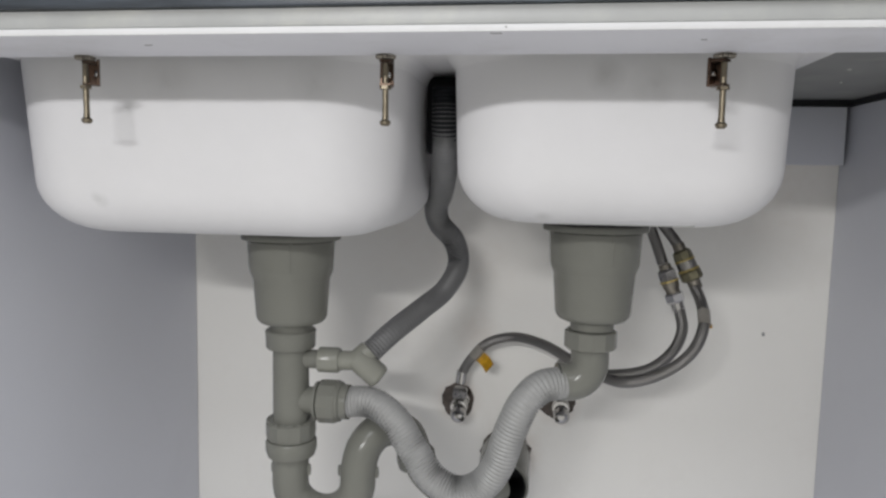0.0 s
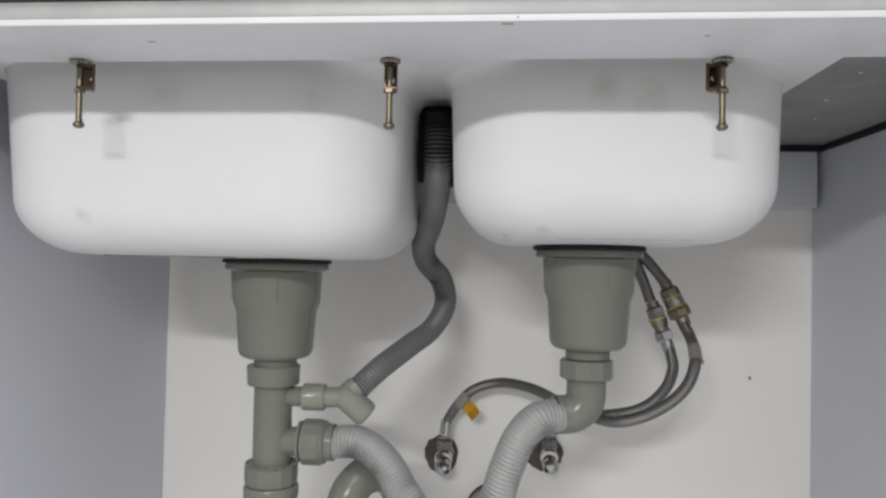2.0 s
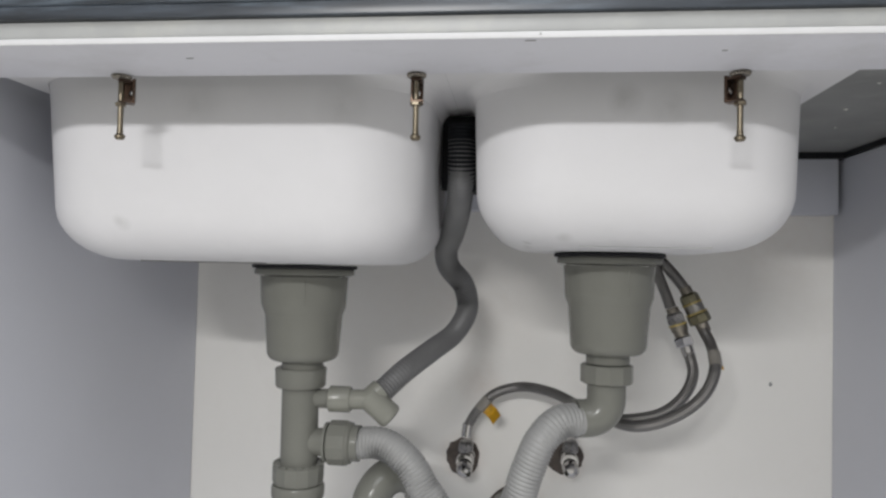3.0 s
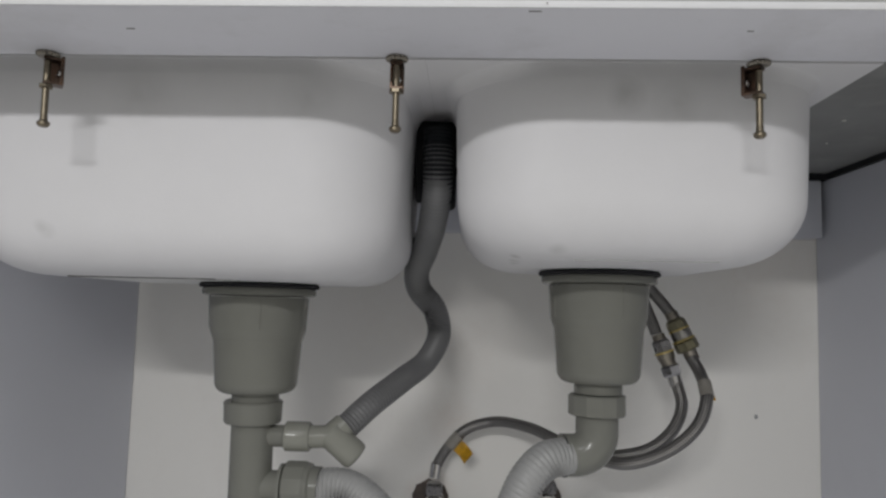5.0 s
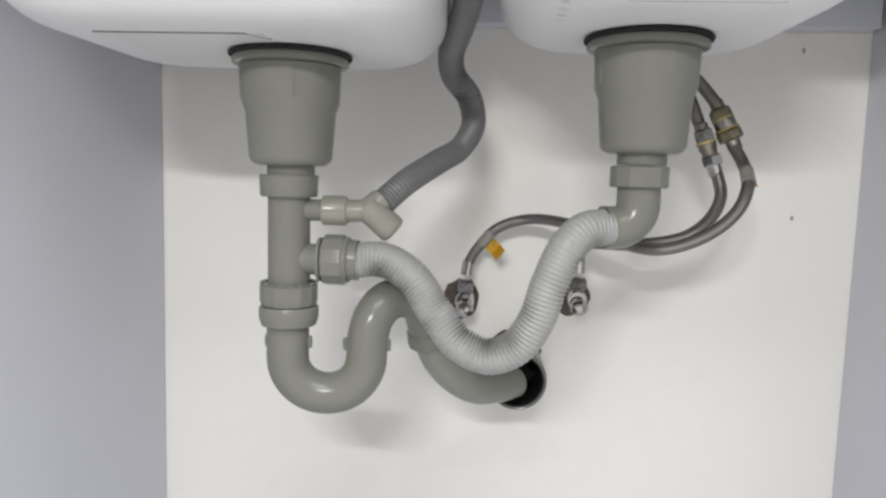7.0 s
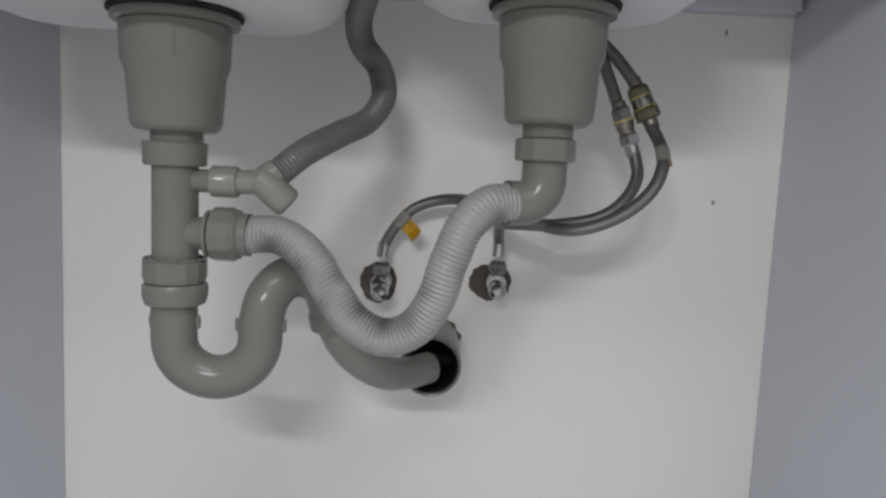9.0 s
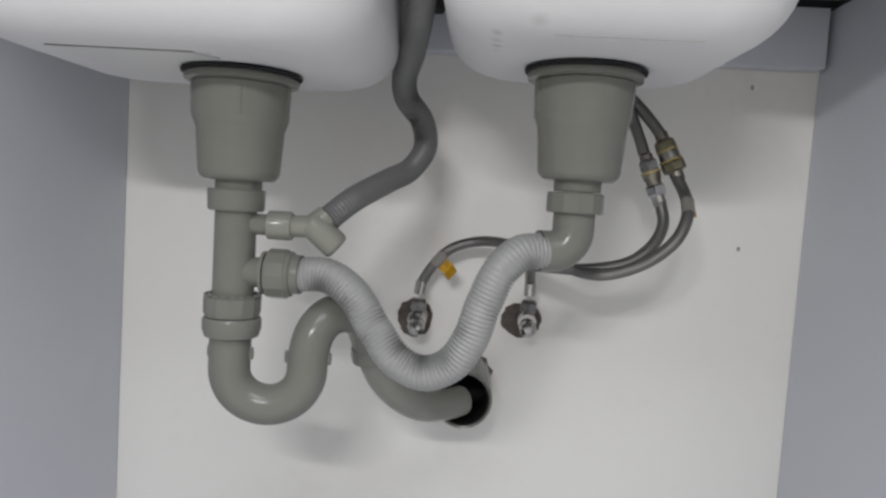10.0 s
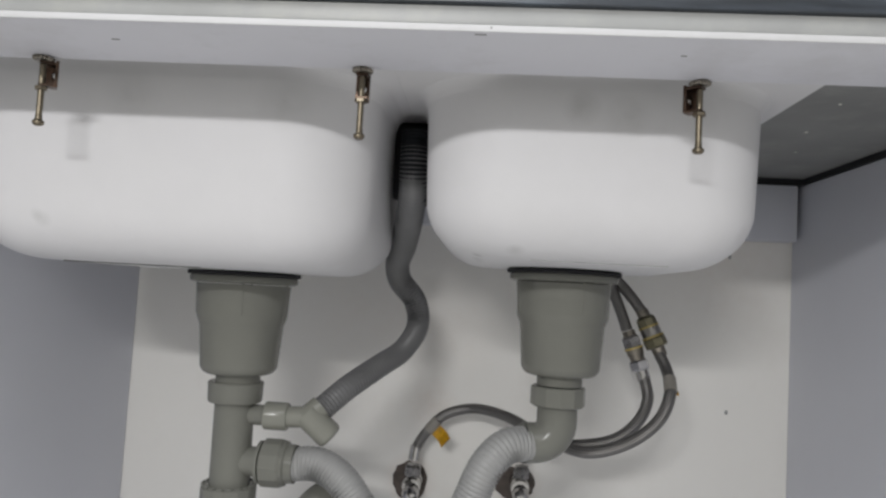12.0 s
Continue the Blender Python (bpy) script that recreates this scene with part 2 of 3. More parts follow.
def tube(points, radius, step=0.004, n=20, ridge=0.0, pitch=0.0045, fold=0.0, bm=None, caps=True, smooth=True):
    """A pipe along the points. ridge: the depth of its corrugation; fold: how much deeper it gets inside a bend."""
    bm = bm or bmesh.new()
    uvl = bm.loops.layers.uv.verify()
    if ridge:
        step = pitch / 4
    line = smooth_path(points, step) if smooth else [Vector(q) for q in points]
    up = None
    rings = []
    run = 0.0
    for i, q in enumerate(line):
        way = (line[min(i + 1, len(line) - 1)] - line[max(i - 1, 0)]).normalized()
        if up is None:
            up = way.orthogonal().normalized()
        up = (up - way * up.dot(way)).normalized()
        side = way.cross(up)
        if i:
            run += (q - line[i - 1]).length
        r = radius(run) if callable(radius) else radius
        dip = ridge * (0.0, 0.30, 1.0, 0.30)[i % 4]
        a, b = line[max(i - 8, 0)], line[min(i + 8, len(line) - 1)]
        bend = (a + b) / 2 - q
        bend = bend * (fold / max((b - a).length ** 2, 1e-9))
        ring = []
        for k in range(n):
            d = up * math.cos(math.tau * k / n) + side * math.sin(math.tau * k / n)
            ring.append(bm.verts.new(q + d * (r - dip * max(0.55, 1 + bend.dot(d)))))
        rings.append((run, ring))
    for (sa, a), (sb, b) in zip(rings, rings[1:]):
        for k in range(n):
            j = (k + 1) % n
            f = bm.faces.new((a[k], a[j], b[j], b[k]))
            for loop, (u, v) in zip(f.loops, ((k / n, sa), ((k + 1) / n, sa), ((k + 1) / n, sb), (k / n, sb))):
                loop[uvl].uv = (u, v)
    if caps:
        bm.faces.new(rings[0][1])
        bm.faces.new(rings[-1][1])
    return bm


def structure(name, bm, mat, label, smooth=0):
    return tagged(part(name, bm, mat, None, label, smooth), kind="structure")


# ---- the room and the wall ----
X0, X1 = -0.032, 0.990      # inner faces of the cabinet's sides
wall_back = structure("wall_back", box(-1.4, 2.6, 0.0, 0.12, -0.05, 2.55), WALL, "off-white painted wall behind the sink cabinet")
structure("floor", box(-1.4, 2.6, -3.5, 0.0, -0.15, -0.05), FLOOR, "plain pale kitchen floor")
structure("ceiling", box(-1.4, 2.6, -3.5, 0.12, 2.55, 2.65), ROOM, "plain white kitchen ceiling")
structure("wall_west", box(-1.5, -1.4, -3.5, 0.12, -0.05, 2.55), ROOM, "plain white kitchen wall")
structure("wall_east", box(2.6, 2.7, -3.5, 0.12, -0.05, 2.55), ROOM, "plain white kitchen wall")
structure("wall_south", box(-1.4, 2.6, -3.6, -3.5, -0.05, 2.55), ROOM, "plain white kitchen wall")

# ---- the cabinet ----
cabinet = thing("sink_cabinet", (0.48, -0.3, -0.05), "white laminate sink base cabinet with its doors off", "cabinet")


def side_panel(x_top, x_low, thick, top):
    bm = box(0, thick, -0.575, -0.001, -0.045, top, 0.001, 1)
    for v in bm.verts:
        v.co.x += x_low + (x_top - x_low) * (v.co.z + 0.045) / (top + 0.045)
    return bm


part("side_panel", side_panel(X0 - 0.018, X0 - 0.024, 0.018, 0.8335), LAMINATE, cabinet)
part("side_panel", side_panel(X1 + 0.002, X1, 0.018, 0.8135), LAMINATE, cabinet)
part("bottom_panel", box(X0 + 0.002, X1 - 0.002, -0.575, -0.001, -0.045, -0.027, 0.001, 1), LAMINATE, cabinet)
part("back_rail", box(X0 + 0.006, X1 - 0.006, -0.036, -0.002, 0.729, 0.8125, 0.0012, 2), LAMINATE, cabinet, "pale laminate rail across the back")
part("front_rail", box(X0 - 0.3, X1 + 0.3, -0.6436, -0.5575, 0.7990, 0.8042, 0.0010, 2), RAIL, cabinet, "off-white rail under the worktop's front edge")
# added strip; its darker colour tones down light on the rail's front
part("rail_lip", box(X0 - 0.3, X1 + 0.3, -0.6450, -0.6438, 0.7992, 0.8041, 0.0005, 2), RAIL_LIP, cabinet, "rail's front lip, coloured darker to tone down its light")
for px, py, w in ((0.243, -0.609, 0.006), (0.513, -0.6405, 0.008), (0.655, -0.612, 0.004)):
    part("chip", box(px - w / 2, px + w / 2, py - 0.0005, py + 0.0006, 0.7986, 0.7994), CHIP_SHADOW, cabinet, "dark chip in the laminate", smooth=0)
part("chip", box(0.5194, 0.5206, -0.6452, -0.6446, 0.8014, 0.8026), CHIP_SHADOW, cabinet, "dark chip in the laminate", smooth=0)
# black sealing strip between the panels and the worktop
part("seal_strip", box(X1 - 0.001, X1 + 0.012, -0.556, -0.040, 0.8137, 0.8225, 0.001, 1), RUBBER_SHADE, cabinet, "black sealing strip")
part("seal_strip", box(X0 - 0.012, X0 + 0.001, -0.556, -0.040, 0.8337, 0.8378, 0.001, 1), RUBBER_SHADE, cabinet, "black sealing strip")
part("seal_strip", box(X0 + 0.002, X1 + 0.012, -0.039, -0.004, 0.813, 0.8225, 0.001, 1), RUBBER_SHADE, cabinet, "black sealing strip")

# ---- the worktop ----
worktop = thing("worktop", (0.48, -0.3, 0.823), "black streaked polished granite worktop over the cabinet", "worktop")
for name, args in (("front_slab", (X0 - 0.3, X1 + 0.3, -0.648, -0.493, 0.8280, 0.852)), ("front_edge", (X0 - 0.3, X1 + 0.3, -0.6485, -0.6100, 0.8174, 0.8279)), ("side_slab", (X0 - 0.3, 0.055, -0.4925, -0.002, 0.8382, 0.852)),
                   ("side_slab", (0.745, X1 + 0.3, -0.4925, -0.002, 0.8235, 0.852)), ("back_slab", (0.0555, 0.7445, -0.10, -0.002, 0.8235, 0.852))):
    part(name, box(*args, 0.002 if name == "front_slab" else 0.001, 3), GRANITE, worktop)
part("edge_strip", box(X0 - 0.3, X1 + 0.3, -0.6440, -0.5590, 0.8043, 0.8173, 0.001, 2), STRIP, worktop, "grey stone strip under the front edge")
part("underside", box(0.7455, X1 + 0.29, -0.5585, -0.003, 0.8226, 0.8238), GRANITE_UNDER, worktop, "rough unpolished granite underside")

for px, py, r in ((0.815, -0.30, 0.0022), (0.868, -0.32, 0.0026), (0.850, -0.43, 0.0018), (0.90, -0.22, 0.0016)):
    part("speck", lathe([(0, 0.8228), (r, 0.8228), (r * 0.8, 0.8218), (0, 0.8214)], (px, py, 0), n=9), SPECK, worktop, "pale dried plaster speck")

# ---- the sink ----
sink = thing("double_bowl_sink", (0.4, -0.31, 0.62), "white composite double bowl sink seen from below", "sink")


def rounded(x0, x1, y0, y1, r, n=10):
    out = []
    for cx, cy, a in ((x1 - r, y1 - r, 0), (x0 + r, y1 - r, 90), (x0 + r, y0 + r, 180), (x1 - r, y0 + r, 270)):
        for k in range(n + 1):
            b = radians(a + 90 * k / n)
            out.append((cx + r * math.cos(b), cy + r * math.sin(b)))
    return out


def bowl(x0, x1, y0, y1, z_low, z_top, fillet=0.058, corner=0.085, draft=0.007, flare=1.0):
    """One bowl's outer skin: a rounded box that narrows downwards, with a round foot and a flared lip, and an inner skin."""
    bm = bmesh.new()

    def skin(off, zl, zt):
        rows = [(-0.016, zt), (-0.0125, zt - 0.0006), (-0.008, zt - 0.0026), (-0.004, zt - 0.0065), (-0.0015, zt - 0.011), (-0.0004, zt - 0.014)] if not off else [(0.0, zt)]
        for k in range(6):
            f = k / 5
            rows.append((draft * f, zt - 0.014 - (zt - 0.014 - zl - fillet) * f))
        for k in range(1, 13):
            a = radians(90 * k / 12)
            rows.append((draft + fillet * 1.06 * (1 - math.cos(a)), zl + fillet - fillet * 0.985 * math.sin(a)))
        rows.append((draft + fillet + 0.04, zl))
        loops = []
        for inset, z in rows:
            i = inset + off
            c = max(0.012, corner - max(inset, 0.0) * 0.62)
            loops.append([bm.verts.new((x, y, z)) for x, y in rounded(x0 + (i if i > 0 else i * flare), x1 - i, y0 + max(i, 0.0), y1 - i, c)])
        for a, b in zip(loops, loops[1:]):
            for k in range(len(a)):
                j = (k + 1) % len(a)
                bm.faces.new((a[k], a[j], b[j], b[k]))
        bm.faces.new(loops[-1])
        return loops[0]

    a = skin(0.0, z_low, z_top)
    b = skin(0.008, z_low + 0.008, z_top)
    for k in range(len(a)):
        j = (k + 1) % len(a)
        bm.faces.new((a[k], a[j], b[j], b[k]))
    return bm


ZL, ZR = 0.637, 0.657       # the bowls' undersides
part("bowl", bowl(0.005, 0.4155, -0.502, -0.140, ZL, 0.8190, flare=0.15), SINK, sink, smooth=60)
part("bowl", bowl(0.460, 0.777, -0.502, -0.155, ZR, 0.8190, draft=0.003), SINK, sink, smooth=60)


def rim(cell, hole, corner, z0, z1, n=10):
    """A flat flange round one bowl, from the bowl's rounded edge out to the cell's straight edges."""
    cx0, cx1, cy0, cy1 = cell
    x0, x1, y0, y1 = hole
    inner = rounded(x0, x1, y0, y1, corner, n)
    corners = (((cx1, y1 - corner), (cx1, cy1), (x1 - corner, cy1)), ((x0 + corner, cy1), (cx0, cy1), (cx0, y1 - corner)),
               ((cx0, y0 + corner), (cx0, cy0), (x0 + corner, cy0)), ((x1 - corner, cy0), (cx1, cy0), (cx1, y0 + corner)))
    outer = []
    for a, b, c in corners:
        for k in range(n + 1):
            f = 2 * k / n
            p, q, g = (a, b, f) if f <= 1 else (b, c, f - 1)
            outer.append((p[0] + (q[0] - p[0]) * g, p[1] + (q[1] - p[1]) * g))
    bm = bmesh.new()
    rows = [[bm.verts.new((x, y, z)) for x, y in line] for line, z in ((inner, z0), (outer, z0), (outer, z1), (inner, z1))]
    for a, b in zip(rows, rows[1:] + rows[:1]):
        for k in range(len(a)):
            j = (k + 1) % len(a)
            bm.faces.new((a[k], a[j], b[j], b[k]))
    return bm


part("rim", rim((-0.006, 0.436, -0.5050, -0.070), (0.003, 0.415, -0.5035, -0.138), 0.085, 0.8170, 0.8225), SINK, sink, smooth=30)
part("rim", rim((0.4362, 0.802, -0.5050, -0.070), (0.458, 0.779, -0.5035, -0.153), 0.085, 0.8170, 0.8225), SINK, sink, smooth=30)


def label_plate(x0, x1, y0, y1, z):
    return box(x0, x1, y0, y1, z - 0.0005, z + 0.001, 0.0002, 1)


part("label_plate", label_plate(0.10, 0.252, -0.416, -0.255, ZL), STICKER, sink, "blank clear label stuck under the bowl")
# thin shadow lines under the bowls, painted as grey strips
part("shadow_line", box(0.098, 0.238, -0.4172, -0.4160, ZL - 0.0008, ZL + 0.001), CHIP_SHADOW, sink, "thin grey strip drawn as a shadow line under the bowl", smooth=0)
corner_edge = box(0.0, 0.030, -0.0006, 0.0006, ZL - 0.0008, ZL + 0.001)
bmesh.ops.transform(corner_edge, matrix=Matrix.Translation((0.238, -0.4166, 0)) @ pose(0, 0, 0, 0, 0, 58), verts=corner_edge.verts)
part("shadow_line", corner_edge, CHIP_SHADOW, sink, "thin grey strip drawn as a shadow line under the bowl", smooth=0)
part("shadow_line", box(0.565, 0.690, -0.4530, -0.4518, 0.6590, 0.6612), STRIP, sink, "thin grey strip drawn as a shadow line under the bowl", smooth=0)


# ---- the clamps that hold the sink ----
def sink_clamp(x, y, turn, side=1):
    top = 0.7985
    c = thing("sink_clamp", (x, y, top), "aged brass-coloured clamp with a long bolt under the sink", "clamp", "clamps along the sink's front")
    part("bolt", lathe([(0, -0.0585), (0.0028, -0.0585), (0.0044, -0.0570), (0.0046, -0.0550), (0.0028, -0.0535), (0.0026, -0.050)] +
                       [(0.0026 - 0.0003 * (k % 2), -0.050 + 0.0012 * k) for k in range(1, 36)] + [(0, -0.0065)], (x, y, top + 0.0022), n=16), BRASS, c, smooth=30)
    teeth = lathe([(0, 0.0), (0.0084, 0.0), (0.0084, -0.0018), (0.0072, -0.003), (0, -0.0034)], (x, y, top), n=32)
    for v in teeth.verts:
        if math.floor(math.atan2(v.co.y - y, v.co.x - x) / math.tau * 32 + 0.5) % 2:
            v.co.x, v.co.y = x + (v.co.x - x) * 0.87, y + (v.co.y - y) * 0.87
    part("washer", teeth, DARKSTEEL, c, "toothed steel washer", smooth=0)
    d = Vector((math.cos(radians(turn)), math.sin(radians(turn)), 0))
    s = Vector((-d.y, d.x, 0))
    bm = bmesh.new()

    def slab(c0, a, b, h0, h1, s0=0.0):
        vs = [bm.verts.new(Vector((x, y, 0)) + d * (c0 + sa * a) + s * (s0 + sb * b) + Vector((0, 0, h))) for h in (h0, h1) for sa, sb in ((-1, -1), (1, -1), (1, 1), (-1, 1))]
        for q in ((0, 1, 2, 3), (4, 5, 6, 7), (0, 1, 5, 4), (1, 2, 6, 5), (2, 3, 7, 6), (3, 0, 4, 7)):
            bm.faces.new([vs[i] for i in q])

    slab(0.0100, 0.0012, 0.0050, top - 0.0235, top - 0.002)
    slab(0.0062, 0.0037, 0.0008, top - 0.0222, top - 0.0056, 0.0042 * side)
    slab(0.0042, 0.0068, 0.0047, top - 0.0240, top - 0.0222)
    slab(0.0042, 0.0068, 0.0047, top - 0.0055, top - 0.0036)
    bracket = part("bracket", bm, BRONZE, c, "bent dark brown metal bracket", smooth=0)
    part("nut", lathe([(0, -0.0268), (0.0050, -0.0268), (0.0050, -0.0243), (0, -0.0243)], (x, y, top), facets=6), BRASS, c, smooth=20)
    part("rivet", lathe([(0, 0), (0.0030, 0), (0.0030, 0.0015), (0.0018, 0.0026), (0, 0.0028)], Vector((x, y, top - 0.014)) + d * 0.0092, -d, n=14), CHROME, bracket, "bright rivet")
    return c


sink_clamp(0.157, -0.562, 35)
sink_clamp(0.419, -0.559, 92)
sink_clamp(0.683, -0.556, 140, -1)


# ---- the two wastes under the bowls ----
def sink_waste(x, y, z):
    w = thing("sink_waste", (x, y, z), "grey plastic basket waste under a sink bowl", "sink drain", "wastes under the sink bowls")
    part("gasket", lathe([(0, 0.0), (0.0615, 0.0), (0.0628, -0.0015), (0.0622, -0.0042), (0.058, -0.0048), (0, -0.0048)], (x, y, z), n=48), RUBBER_SHADE, w, "black rubber gasket")
    part("flange", lathe([(0, -0.0048), (0.0585, -0.0048), (0.0595, -0.007), (0.0590, -0.0115), (0.055, -0.0130), (0, -0.0130)], (x, y, z), n=48), PVC, w)
    prof = [(0.0520, -0.014), (0.0515, -0.018), (0.0500, -0.046), (0.0496, -0.050), (0.0468, -0.058), (0.0461, -0.060), (0.0430, -0.100)]
    prof += [(0.0330 + 0.010 * math.cos(radians(a)), -0.102 - 0.012 * math.sin(radians(a))) for a in range(0, 91, 15)]
    prof += [(0.0248, -0.114), (0.0246, -0.125), (0, -0.125)]
    cup = part("cup", lathe([(0, -0.014)] + prof, (x, y, z), n=56), PVC, w)
    for a in (-72, -160, 40, 100):
        dx, dy = math.cos(radians(a)), math.sin(radians(a))
        bm = tube([(x + dx * 0.0513, y + dy * 0.0513, z - 0.013), (x + dx * 0.0496, y + dy * 0.0496, z - 0.047)], 0.0011, n=8, smooth=False)
        part("rib", bm, PVC, cup)
    return w


WL = (0.2515, -0.317, ZL - 0.001)
WR = (0.611, -0.320, ZR - 0.001)
waste = sink_waste(*WL)
copy_thing(waste, Matrix.Translation(WR))

# ---- the drain: tee, trap and outlet ----
drain = thing("drain_trap", (0.249, -0.315, 0.25), "grey plastic tee pipe and curved trap below the sink", "drain pipe")
AX, AY = 0.249, -0.315
part("collar", lathe([(0, 0.513), (0.0295, 0.513), (0.0310, 0.511), (0.0305, 0.508), (0.0300, 0.492), (0.0285, 0.490), (0, 0.490)], (AX, AY, 0)), PVC, drain)
part("tee_pipe", lathe([(0, 0.490), (0.0220, 0.490), (0.0222, 0.395), (0, 0.395)], (AX, AY, 0)), PVC, drain)
lower_collar = part("lower_collar", lathe([(0, 0.398), (0.0290, 0.398), (0.0308, 0.3965), (0.0308, 0.381), (0.0290, 0.3755), (0, 0.3755)], (AX, AY, 0), facets=14), PVC, drain, smooth=18)
part("union_nut", lathe([(0, 0.3745), (0.0300, 0.3745), (0.0315, 0.372), (0.0315, 0.362), (0.0290, 0.354), (0.0250, 0.352), (0, 0.352)], (AX, AY, 0)), PVC, drain)
for k in range(20):
    a = math.tau * k / 20
    px, py = AX + 0.0292 * math.cos(a), AY + 0.0292 * math.sin(a)
    dx, dy = -0.0028 * math.sin(a), 0.0028 * math.cos(a)
    part("grip_rib", tube([(px - dx, py - dy, 0.3988), (px + dx, py + dy, 0.3988)], 0.0013, n=6, smooth=False), PVC, lower_collar)

R = 0.0225
u = [(AX - 0.001, AY, 0.354), (AX - 0.001, AY, 0.330), (AX - 0.001, AY, 0.316)]
for k in range(1, 12):
    a = radians(180 + 180 * k / 12)
    u.append((AX + 0.0405 + 0.0415 * math.cos(a), AY + 0.012 * k / 12, 0.316 + 0.0415 * math.sin(a) * 0.93))
u += [(AX + 0.082, AY + 0.012, 0.314), (AX + 0.0825, AY + 0.014, 0.335), (AX + 0.088, AY + 0.020, 0.360), (AX + 0.101, AY + 0.032, 0.376), (AX + 0.118, AY + 0.047, 0.378),
      (AX + 0.134, AY + 0.063, 0.366), (AX + 0.142, AY + 0.074, 0.342), (AX + 0.145, AY + 0.080, 0.322)]
trap_bend = part("trap_bend", tube(u, R, 0.005, 28), PVC, drain)
for px, pz, dy in ((AX - 0.0235, 0.335, 0), (AX + 0.0225, 0.335, 0), (AX + 0.0590, 0.331, 0.013), (AX + 0.1055, 0.331, 0.015)):
    part("lug", lathe([(0, -0.007), (0.0025, -0.0065), (0.0032, 0), (0.0025, 0.0065), (0, 0.007)], (px, AY + dy, pz), n=10), PVC, trap_bend)
part("outlet_collar", lathe([(0.020, -0.010), (0.0255, -0.009), (0.0262, 0.0), (0.0250, 0.008), (0.020, 0.009)], (AX + 0.145, AY + 0.080, 0.326), (0.10, 0.18, -1)), PVC, drain)
part("side_outlet", tube([(AX + 0.012, AY, 0.4245), (AX + 0.032, AY, 0.4245)], 0.0165, n=24, smooth=False), PVC, drain)
part("overflow_outlet", tube([(AX + 0.012, AY, 0.4765), (AX + 0.040, AY, 0.4765)], 0.0115, n=24, smooth=False), PVC, drain)

outlet = thing("outlet_hose", (0.40, -0.22, 0.24), "grey corrugated outlet hose from the trap into the wall pipe", "hose")
part("corrugated_tube", tube([(0.3945, -0.235, 0.326), (0.406, -0.222, 0.297), (0.427, -0.200, 0.268), (0.451, -0.172, 0.248), (0.477, -0.144, 0.241), (0.503, -0.116, 0.241)], 0.0208, n=24, ridge=0.0006, pitch=0.0055), PVC_LIGHT, outlet)

# ---- the wall pipe ----
stub = thing("wall_pipe", (0.512, -0.07, 0.25), "cut grey waste pipe standing out of the wall", "pipe")
MOUTH = (0.505, -0.128, 0.245)
bm = lathe([(0.0385, 0.0), (0.0395, -0.001), (0.0400, -0.004), (0.0400, -0.127), (0.0355, -0.127), (0.0355, -0.004), (0.0362, -0.001), (0.0385, 0.0)], MOUTH, (0, -1, 0.0), n=44)
part("pipe_wall", bm, PVC, stub)
# shade of the pipe's depth, painted as a black lining
part("pipe_shade_lining", lathe([(0, -0.100), (0.0350, -0.100), (0.0350, -0.0025), (0.0340, -0.0025), (0.0340, -0.098), (0, -0.098)], MOUTH, (0, -1, 0), n=44), RUBBER_SHADE, stub, "black lining that paints the shade inside the pipe")

# ---- the overflow branch and hose ----
branch = thing("overflow_branch", (0.31, -0.315, 0.474), "pale grey plastic Y branch on the tee", "pipe fitting")
part("sleeve", lathe([(0, 0.0), (0.0135, 0.0), (0.0155, 0.0015), (0.0155, 0.025), (0.0140, 0.027), (0, 0.027)], (0.2845, AY, 0.4765), (1, 0, 0), n=28), PVC_LIGHT, branch)
part("neck", tube([(0.310, AY, 0.4765), (0.334, AY, 0.4775)], 0.0118, n=24, smooth=False), PVC_LIGHT, branch)
part("stub_arm", lathe([(0, 0.0), (0.0150, 0.0), (0.0155, 0.012), (0.0157, 0.033), (0.0152, 0.0365), (0.0135, 0.0390), (0.010, 0.0400), (0, 0.0403)], (0.331, AY + 0.001, 0.4815), (0.74, 0.08, -0.64), n=28), PVC_LIGHT, branch)
part("hose_arm", tube([(0.330, AY, 0.4735), (0.346, AY + 0.009, 0.488)], 0.0142, n=24, smooth=False), PVC_LIGHT, branch)

overflow = thing("overflow_hose", (0.40, -0.2, 0.55), "dark grey corrugated overflow hose rising between the bowls", "hose")
OVER = [(0.347, -0.308, 0.486), (0.370, -0.290, 0.508), (0.400, -0.245, 0.531), (0.425, -0.195, 0.551), (0.438, -0.165, 0.582), (0.431, -0.162, 0.613), (0.4120, -0.175, 0.638), (0.4095, -0.195, 0.658),
        (0.4215, -0.235, 0.682), (0.4338, -0.300, 0.708), (0.4398, -0.336, 0.736), (0.4405, -0.344, 0.762), (0.4405, -0.345, 0.785)]
part("corrugated_tube", tube(OVER, lambda run: 0.0143 + 0.0014 * min(1.0, max(0.0, (run - 0.16) / 0.06)), n=20, ridge=0.0011, pitch=0.0042, fold=0.5), HOSE, overflow)
# the shade on the hose between the bowls, put in as a black skin
part("hose_shade_sleeve", tube([(0.4398, -0.3280, 0.7290), (0.4405, -0.339, 0.745), (0.4405, -0.344, 0.762), (0.4405, -0.345, 0.800)], 0.0161, n=22, ridge=0.0009, pitch=0.0042), HOSE_SHADE, overflow, "black corrugated sleeve painting the shade on the hose's upper end")

fitting = thing("overflow_fitting", (0.4365, -0.27, 0.72), "black overflow housing widened to darken the gap between the bowls", "overflow")
